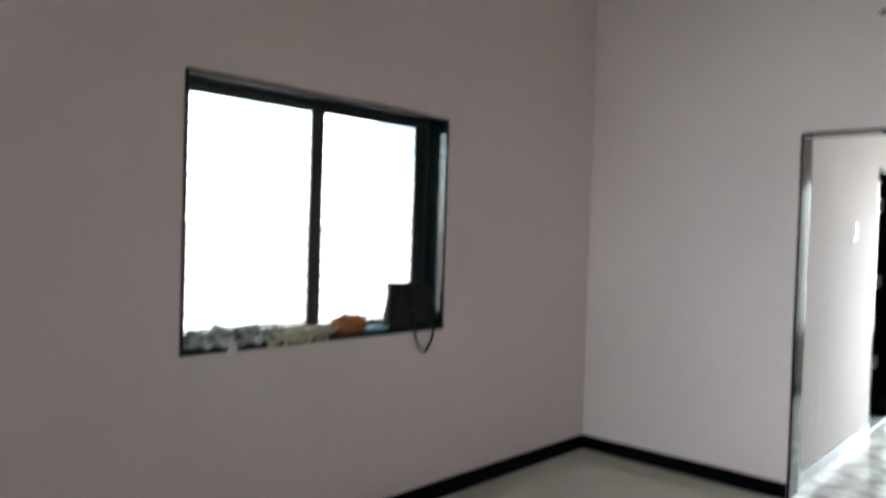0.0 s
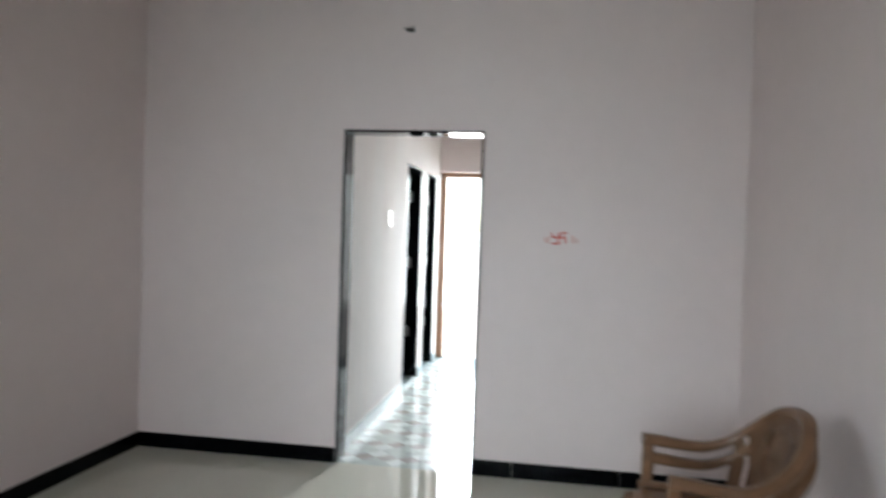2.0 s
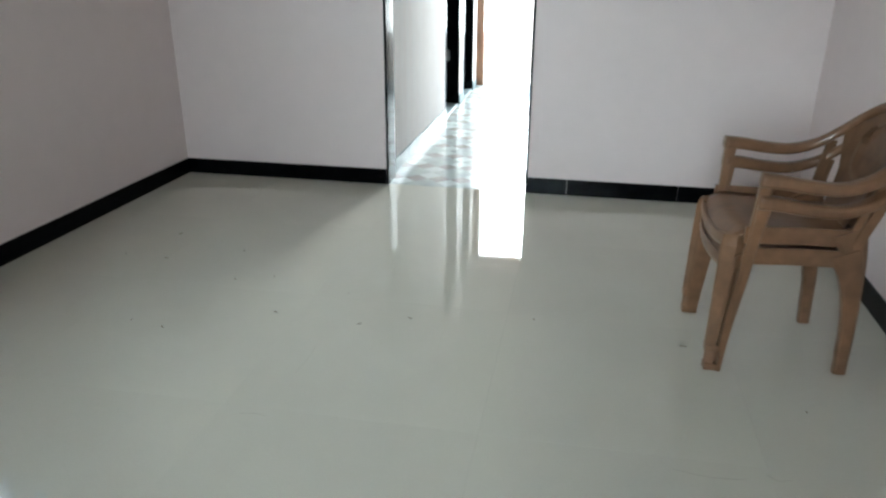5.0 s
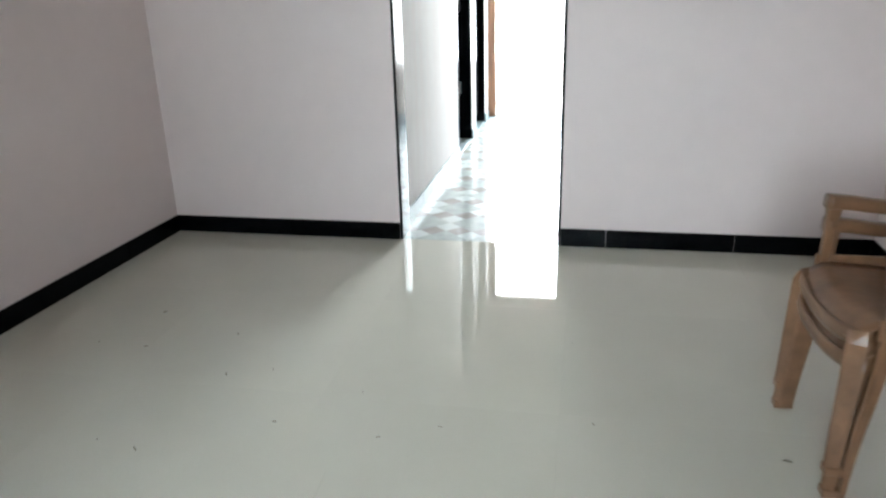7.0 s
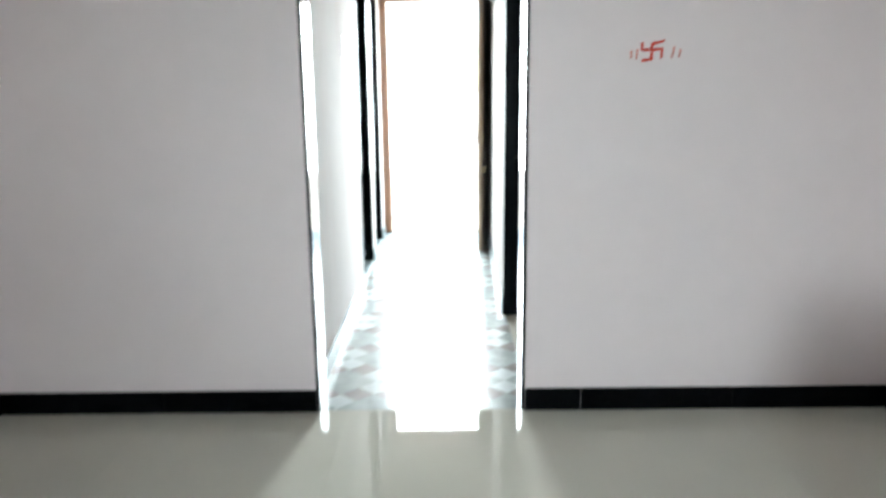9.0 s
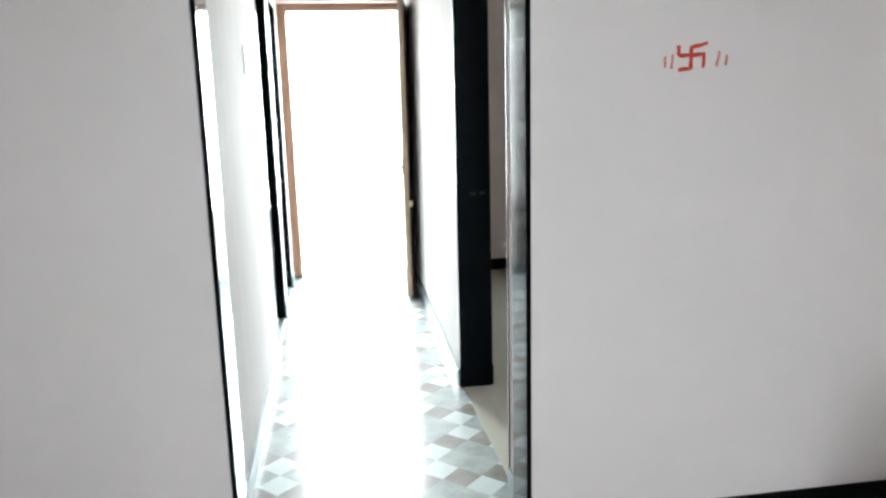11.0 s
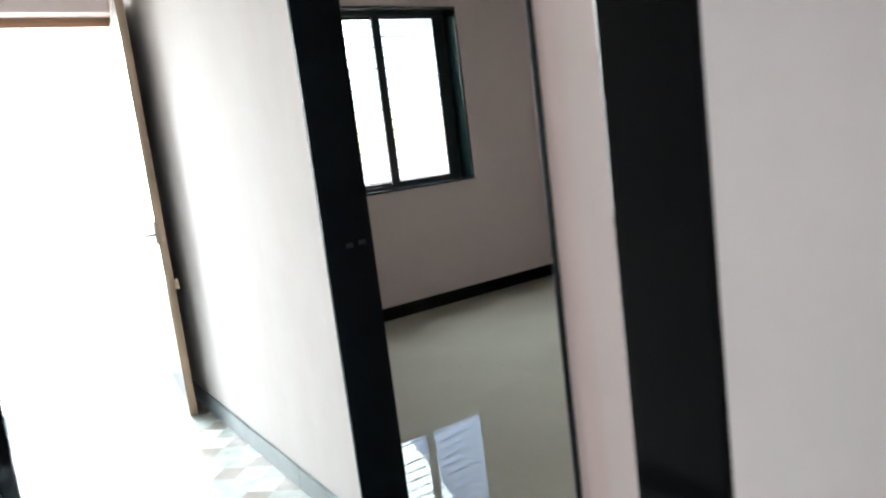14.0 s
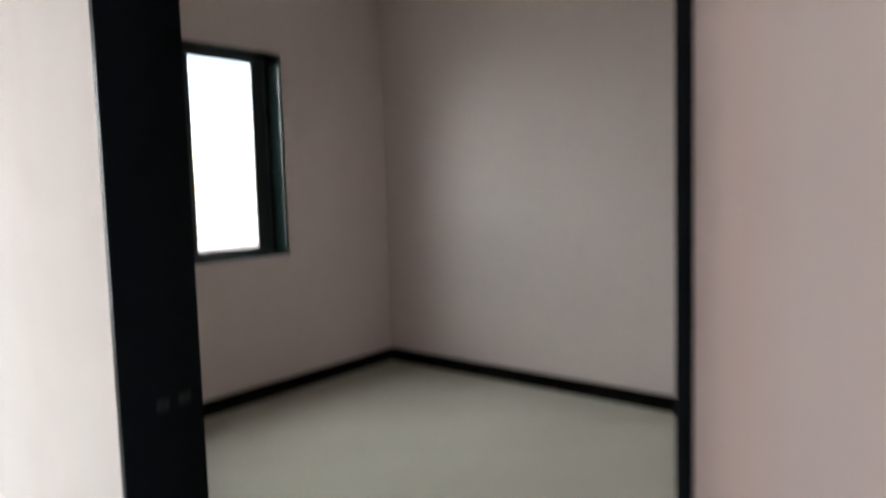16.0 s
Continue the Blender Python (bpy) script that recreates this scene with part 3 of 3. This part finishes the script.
        sweep(bm, path, [(0.030 + 0.008 * k / n, 0.042 + 0.070 * (k / n) ** 2.4) for k in range(n + 1)], sections=16, power=9)
        part("leg", bm, PLASTIC_BROWN, c)
        # upright between the rear leg and the armrest
        bm = bmesh.new()
        path = smooth_path([(0.150, s * 0.208, 0.43), (0.166, s * 0.222, 0.51), (0.186, s * 0.238, 0.59), (0.200, s * 0.246, 0.645)])
        sweep(bm, path, [(0.016, 0.034)] * len(path), sections=12, power=6)
        part("back_post", bm, PLASTIC_BROWN, c)
    # one rim runs from armrest to armrest over the back
    half = [(-0.174, 0.254, 0.622), (-0.11, 0.259, 0.618), (-0.02, 0.263, 0.606), (0.07, 0.264, 0.604), (0.155, 0.258, 0.632), (0.222, 0.240, 0.682), (0.278, 0.195, 0.744), (0.314, 0.11, 0.797)]
    ring = [Vector((x, -y, z)) for x, y, z in half] + [Vector((0.326, 0, 0.812))] + [Vector(q) for q in reversed(half)]
    path = smooth_path(ring, 5)
    n = len(path) - 1
    bm = bmesh.new()
    sweep(bm, path, [(0.050, 0.045 - 0.013 * math.sin(math.pi * k / n)) for k in range(n + 1)], sections=16, power=5, side=lambda k: (0.8 * max(0.0, path[k].x), path[k].y, 0.0))
    part("arm_rim", bm, PLASTIC_BROWN, c, smooth=True)
    # back panel, curved between the sides of the rim, a plain moulded sheet
    profile = ((0.425, 0.115, 0.160, 0.155), (0.50, 0.120, 0.192, 0.178), (0.58, 0.140, 0.230, 0.200), (0.63, 0.185, 0.258, 0.212),
               (0.685, 0.222, 0.272, 0.224), (0.74, 0.185, 0.290, 0.268), (0.778, 0.13, 0.308, 0.300), (0.798, 0.09, 0.318, 0.313))
    bm = bmesh.new()
    n, m = 72, 66
    rows = []
    for i in range(n + 1):
        t = i / n * (len(profile) - 1)
        k = min(int(t), len(profile) - 2)
        z, hw, xc, xs = (a + (b - a) * (t - k) for a, b in zip(profile[k], profile[k + 1]))
        row = []
        for j in range(m + 1):
            y = hw * (2 * j / m - 1)
            ring = math.hypot(y / 0.115, (z - 0.655) / 0.095)
            row.append(bm.verts.new((xc + (xs - xc) * (2 * j / m - 1) ** 2 - 0.006 * math.exp(-((ring - 1) / 0.13) ** 2), y, z)))  # a raised oval
        rows.append(row)
    for i in range(n):
        for j in range(m):
            side = abs(2 * j + 1 - m) / m
            if 38 <= i <= 48 and i % 2 == 0 and j % 2 == 0 and 0.42 < side < 0.62:
                continue  # two patches of small round holes
            bm.faces.new([rows[i][j], rows[i + 1][j], rows[i + 1][j + 1], rows[i][j + 1]])
    bmesh.ops.solidify(bm, geom=list(bm.faces), thickness=0.006)
    bmesh.ops.recalc_face_normals(bm, faces=list(bm.faces))
    part("backrest", bm, PLASTIC_BROWN, c, smooth=True)
    return c


lower = arm_chair((1.908, -1.698, 0.0), "brown moulded plastic armchair, lower of a stacked pair")
lower.rotation_euler = (0, 0, radians(3))
upper = copy_thing(lower, Matrix.Translation((1.904, -1.698, 0.072)) @ Matrix.Rotation(radians(3), 4, "Z"))
tagged(upper, "brown moulded plastic armchair stacked on an identical one")


# ---- things on the hall window sill ----
def heap(name, place, label, category, mat, size, bumps, seed, rough=0.3):
    """A crumpled heap: a squashed, folded ball that rests flat on its base."""
    random.seed(seed)
    t = thing(name, place, label, category)
    bm = bmesh.new()
    bmesh.ops.create_icosphere(bm, subdivisions=4, radius=1.0)
    off = Vector((seed * 3.1, seed * 1.7, 0))
    for v in bm.verts:
        d = v.co.normalized()
        k = 1 + rough * noise.noise(d * bumps + off) + rough * 0.6 * abs(noise.noise(d * bumps * 2.3 + off))
        v.co = Vector((d.x * size[0] * k, d.y * size[1] * k, max(0.0, (d.z * 0.5 + 0.42) * size[2] * k)))
    part(category.replace(" ", "_") + "_body", bm, mat, t, smooth=True)
    return t


SILL = WIN[2] + 0.018
sx = HALL_L - 0.045
before = set(scene.objects)
b = heap("plastic_bag", (sx, -2.755, SILL), "crumpled grey polythene bag on the granite sill", "plastic bag", BAG_PLASTIC, (0.046, 0.22, 0.066), 4.2, 3, 0.75)
bm = bmesh.new()
for k in range(5):
    y = -0.18 + 0.08 * k
    sweep(bm, smooth_path([(0.0, y, 0.05), (0.03, y + 0.03, 0.07), (0.05, y + 0.05, 0.03), (0.055, y + 0.07, 0.0)]), (0.03, 0.004), side=(0, 1, 0.3))
part("bag_fold", bm, BAG_PLASTIC, b, smooth=True)
bm = bmesh.new()
sweep(bm, smooth_path([(0.02, -0.02, 0.05), (0.045, -0.015, 0.035), (0.058, -0.008, 0.0), (0.061, -0.004, -0.032)]), [(0.03 + 0.0012 * k, 0.012) for k in range(19)], side=(0.2, 1, 0.2), sections=10)
part("bag_corner", bm, PLASTER, b, "white corner hanging over the sill edge", smooth=True)
b = heap("cloth_bundle", (sx + 0.006, -2.405, SILL), "cream cotton cloth bundle with frayed edge on the sill", "cloth", CREAM_CLOTH, (0.044, 0.19, 0.046), 4.5, 5, 0.8)
bm = bmesh.new()
for k in range(44):
    y = -0.19 + 0.0078 * k
    sweep(bm, [(0.030, y, random.uniform(0.008, 0.03)), (0.050, y + random.uniform(-0.008, 0.008), random.uniform(0.0, 0.012)), (0.056, y + random.uniform(-0.014, 0.014), random.uniform(-0.020, 0.002))], (random.uniform(0.005, 0.014), 0.005), side=(0, 1, random.uniform(-0.5, 0.5)))
part("fringe", bm, CREAM_CLOTH, b)
heap("orange_bundle", (sx - 0.002, -2.085, SILL), "rounded orange-brown cloth bundle lying on the sill", "cloth", ORANGE, (0.044, 0.10, 0.098), 1.8, 7, 0.22)
heap("pouch", (sx + 0.004, -1.905, SILL), "flat pale teal plastic pouch beside the handbag", "pouch", TEAL_CLOTH, (0.04, 0.085, 0.03), 2.0, 9, 0.25)

bag = thing("handbag", (sx, -1.683, SILL), "black leatherette handbag with looped straps on the sill", "handbag")
bm = bmesh.new()
n = 10
rings = []
for i in range(n + 1):
    u = i / n
    w = 0.165 - 0.022 * u
    d = 0.040 - 0.016 * u
    ring = []
    for k in range(24):
        a = 2 * math.pi * k / 24
        cx, cy = math.cos(a), math.sin(a)
        r = (abs(cx) ** 5 + abs(cy) ** 5) ** -0.2
        ring.append(bm.verts.new((cx * r * d + 0.004 * math.sin(9 * u + cy * 5), cy * r * w, 0.240 * u + 0.006 * math.sin(cy * 4))))
    rings.append(ring)
for p, q in zip(rings, rings[1:]):
    for k in range(24):
        bm.faces.new([p[k], p[(k + 1) % 24], q[(k + 1) % 24], q[k]])
bm.faces.new(rings[0])
bm.faces.new(rings[-1])
part("bag_body", bm, LEATHER, bag, smooth=True)
part("flap", block(0.020, 0.046, -0.02, 0.142, 0.10, 0.215, bevel=0.008), LEATHER, bag)
part("buckle", block(0.046, 0.052, 0.0, 0.03, 0.125, 0.145, bevel=0.002), STEEL_DULL, bag, "small dark steel buckle")
bm = bmesh.new()
sweep(bm, smooth_path([(0.035, -0.005, 0.09), (0.052, -0.002, 0.0), (0.056, 0.012, -0.07), (0.056, 0.066, -0.135), (0.056, 0.124, -0.07), (0.052, 0.138, 0.0), (0.035, 0.142, 0.09)]), (0.014, 0.005), side=(1, 0, 0))
part("strap", bm, LEATHER, bag, "hanging looped strap", smooth=True)
bm = bmesh.new()
sweep(bm, smooth_path([(0.03, -0.13, 0.20), (0.034, -0.175, 0.17), (0.036, -0.192, 0.1), (0.03, -0.19, 0.02)]), (0.010, 0.005), side=(1, 0, 0))
part("strap", bm, LEATHER, bag, smooth=True)

bm = bmesh.new()
sweep(bm, smooth_path([(0.03, 0.03, 0.16), (0.044, 0.04, 0.215), (0.046, 0.085, 0.235), (0.044, 0.13, 0.20), (0.036, 0.158, 0.13)]), (0.013, 0.006), side=(1, 0, 0))
part("carry_handle", bm, LEATHER, bag, smooth=True)

turned([o for o in scene.objects if o not in before and not o.parent], HALL_L, 0, SKEW)

# ---- crumbs on the hall floor ----
random.seed(11)
crumbs = [(-0.916, -1.394), (-0.70, -1.405), (-0.378, -1.246), (-0.272, -1.564), (-0.112, -1.507), (0.268, -1.612), (-0.342, -2.04), (0.032, -1.832), (1.614, -1.798)]
crumbs += [(random.uniform(-1.1, 2.2), random.uniform(-3.6, -0.5)) for _ in range(14)]
for k, (x, y) in enumerate(crumbs):
    r = random.uniform(0.0025, 0.0055)
    bm = bmesh.new()
    a = random.uniform(0, 6.28)
    l = r * random.uniform(1.2, 2.6)
    sweep(bm, [(-l * math.cos(a), -l * math.sin(a), 0.0015), (0, 0, 0.003), (l * math.cos(a), l * math.sin(a), 0.0015)], [(r * 0.5, 0.003), (r, 0.004), (r * 0.4, 0.003)], side=(-math.sin(a), math.cos(a), 0), sections=6)
    ob = new("crumb", mesh_of("crumb", bm, DEBRIS))
    ob.location = (x, y, 0)
    tagged(ob, "tiny dark crumb of dust on the polished floor", "crumb", "floor crumbs")


# fine hairs and scratches lying on the floor
for pts in (((0.204, -2.514), (0.245, -2.505), (0.283, -2.509)), ((1.508, -2.525), (1.60, -2.54), (1.698, -2.533)), ((0.289, -2.062), (0.292, -2.15), (0.284, -2.253)), ((1.76, -2.50), (1.79, -2.52), (1.823, -2.509))):
    ob = new("hair", mesh_of("hair", sweep(bmesh.new(), smooth_path([(x, y, 0.0008) for x, y in pts]), (0.0008, 0.0008), side=(0.3, 1, 0), sections=5), THREAD))
    tagged(ob, "fine thread of dust lying on the polished floor", "thread", "floor threads")


# ---- skirting, piece by piece ----
def skirting(name_label, mat, runs, height=0.096, thick=0.012, length=0.644):
    """runs: (axis, fixed face, outward sign, start, end, first joint)."""
    base = thing("baseboard", (0, 0, 0), name_label, "baseboard", kind="structure")
    shared = {}
    for axis, face, sign, a, b, first in runs:
        cuts = [a] + [c for c in (first + length * k for k in range(-20, 20)) if a + 0.01 < c < b - 0.01] + [b]
        for lo, hi in zip(cuts, cuts[1:]):
            n = round(hi - lo, 3)
            if (axis, n, sign) not in shared:
                g = 0.0012
                d = sorted((0, sign * thick))
                bm = block(g, n - g, d[0], d[1], 0, height, bevel=0.0015) if axis == "x" else block(d[0], d[1], g, n - g, 0, height, bevel=0.0015)
                shared[(axis, n, sign)] = mesh_of("skirting_tile", bm, mat)
            ob = new("skirting_tile", shared[(axis, n, sign)])
            ob.location = (lo, face, 0) if axis == "x" else (face, lo, 0)
            ob.parent = base
    return base


skirting("black polished skirting tiles along the hall walls", SKIRT_BLACK,
         (("x", 0.0, -1, HALL_L, DOOR_0, -0.644), ("x", 0.0, -1, DOOR_W, HALL_R, 1.125),
          ("x", HALL_BACK, 1, HALL_L - 0.1, HALL_R - 0.14, 0)))
turned((skirting("black polished skirting tiles along the hall window wall", SKIRT_BLACK, (("y", HALL_L, 1, HALL_BACK, -0.012, -0.5),)),), HALL_L, 0, SKEW)
turned((skirting("black polished skirting tiles along the hall switch wall", SKIRT_BLACK, (("y", HALL_R, -1, HALL_BACK, -0.012, -0.5),)),), HALL_R, 0, -1.03)
skirting("grey-green stone skirting along the corridor walls", SKIRT_GREY,
         (("y", COR_R, -1, WALL + 0.004, BDOOR[0], 1.86),), height=0.09)
skirting("grey-green stone skirting along the corridor wall between the side doors", SKIRT_GREY,
         (("y", COR_L, 1, WALL + 0.004, SIDE_DOORS[0][0], 0.66), ("y", COR_L, 1, SIDE_DOORS[0][1], SIDE_DOORS[1][0], 0.66),
                  ("y", COR_L, 1, SIDE_DOORS[1][1], FRONT - 0.03, 0.66)), height=0.09)
lean = skirting("grey-green stone skirting along the corridor wall by the front door", SKIRT_GREY, (("y", 0.0, -1, 0.0, FRONT - BDOOR[1], 0.53),), height=0.09)
lean.location = (COR_R, BDOOR[1], 0)
lean.rotation_euler = (0, 0, -math.atan2(SLANT, FRONT - BDOOR[1]))
skirting("brown-black skirting tiles along the bedroom walls by the door", SKIRT_BROWN,
         (("x", WALL, 1, BED_L, BED_R - 0.17, 1.5), ("y", BED_L, 1, BDOOR[1], FRONT - 0.06, 2.0)))
turned((skirting("brown-black skirting tiles under the bedroom window", SKIRT_BROWN, (("x", NORTH, -1, BED_L, BED_R, 1.5),)),), 3.4, NORTH, NORTH_TURN)
turned((skirting("brown-black skirting tiles along the plain bedroom wall", SKIRT_BROWN, (("y", BED_R, -1, WALL + 0.02, NORTH + 0.004, 0.5),)),), BED_R, NORTH, EAST_TURN)


# ---- floors, tile by tile ----
def tiled(label, mat, x0, x1, y0, y1, step, ox, oy, gap=0.00012):
    base = thing("floor", (0, 0, 0), label, "floor", kind="structure")
    xs = [x0] + [c for c in (ox + step * k for k in range(-12, 12)) if x0 + 0.005 < c < x1 - 0.005] + [x1]
    ys = [y0] + [c for c in (oy + step * k for k in range(-12, 12)) if y0 + 0.005 < c < y1 - 0.005] + [y1]
    shared = {}
    for xa, xb in zip(xs, xs[1:]):
        for ya, yb in zip(ys, ys[1:]):
            key = (round(xb - xa, 3), round(yb - ya, 3))
            if key not in shared:
                shared[key] = mesh_of("floor_tile", block(gap, key[0] - gap, gap, key[1] - gap, -0.012, 0.0, bevel=0.00015), mat)
            ob = new("floor_tile", shared[key])
            ob.location = (xa, ya, 0)
            ob.parent = base
    return base


tiled("polished cream vitrified tiles of the hall floor", VITRIFIED, HALL_L - 0.18, HALL_R, HALL_BACK, 0.006, 0.82, 0.95, -0.83)
tiled("polished cream vitrified tiles of the bedroom floor", VITRIFIED, BED_L - 0.05, BED_R, WALL, NORTH, 0.82, 1.5, 0.5)
tiled("cream vitrified strip in the bedroom doorway", VITRIFIED, COR_R + 0.012, BED_L - 0.05, BDOOR[0], BDOOR[1], 0.82, 5, 0.5)


def clip(poly, axis, limit, keep_greater):
    out = []
    for a, b in zip(poly, poly[1:] + poly[:1]):
        ina, inb = ((p[axis] >= limit) == keep_greater for p in (a, b))
        if ina:
            out.append(a)
        if ina != inb:
            t = (limit - a[axis]) / (b[axis] - a[axis])
            out.append((a[0] + (b[0] - a[0]) * t, a[1] + (b[1] - a[1]) * t))
    return out


def cube_tile(w, d, ox, oy, half=0.075):
    """A tile printed with rhombs: pairs of white ones among pale grey and taupe."""
    bm = bmesh.new()
    a0, b0 = ox / half, oy / half
    for i in range(int((a0 + b0) / 2) - 3, int((a0 + b0 + (w + d) / half) / 2) + 4):
        for j in range(int((a0 - b0 - d / half) / 2) - 4, int((a0 - b0 + w / half) / 2) + 4):
            cx, cy = (i + j) * half - ox, (i - j) * half - oy
            quad = [(cx - half, cy), (cx, cy - half), (cx + half, cy), (cx, cy + half)]
            for axis, limit, keep in ((0, 0.0008, True), (0, w - 0.0008, False), (1, 0.0008, True), (1, d - 0.0008, False)):
                quad = clip(quad, axis, limit, keep) if quad else quad
            if len(quad) > 2:
                f = bm.faces.new([bm.verts.new((x, y, 0)) for x, y in quad])
                a, b = i + j, i - j
                if a % 2:
                    f.material_index = 0 if (b + 1 - 2 * (a - 1)) % 8 in (0, 2) else 1
                else:
                    f.material_index = 2 if b % 4 == 2 else 1
    bmesh.ops.remove_doubles(bm, verts=bm.verts, dist=1e-5)
    bmesh.ops.dissolve_degenerate(bm, dist=1e-5, edges=bm.edges)
    rim = [e for e in bm.edges if e.is_boundary]
    made = bmesh.ops.extrude_edge_only(bm, edges=rim)
    for v in made["geom"]:
        if isinstance(v, bmesh.types.BMVert):
            v.co.z -= 0.012
    return mesh_of("floor_tile", bm, (TILE_WHITE, TILE_GREY, TILE_TAUPE))


corridor = thing("floor", (0, 0, 0), "corridor tiles printed with white, grey and taupe cubes", "floor", kind="structure")
xs = [COR_L, 0.005, 0.605, COR_R + 0.012, BED_L - 0.055]
ys = [0.006, 0.02] + [0.02 + 0.6 * k for k in range(1, 7)] + [FRONT]
for xa, xb in zip(xs, xs[1:]):
    for ya, yb in zip(ys, ys[1:]):
        if xa > COR_R:
            if yb < BDOOR[1]:
                continue
            ya = max(ya, BDOOR[1])
        ob = new("floor_tile", cube_tile(xb - xa, yb - ya, xa + 0.595, ya + 0.58))
        ob.location = (xa, ya, 0)
        ob.parent = corridor
structure("doorstep", block(FDOOR[0], FDOOR[1], FRONT, OUT, -0.012, 0.0), SKIRT_GREY, "grey stone doorstep under the front door", "doorstep")
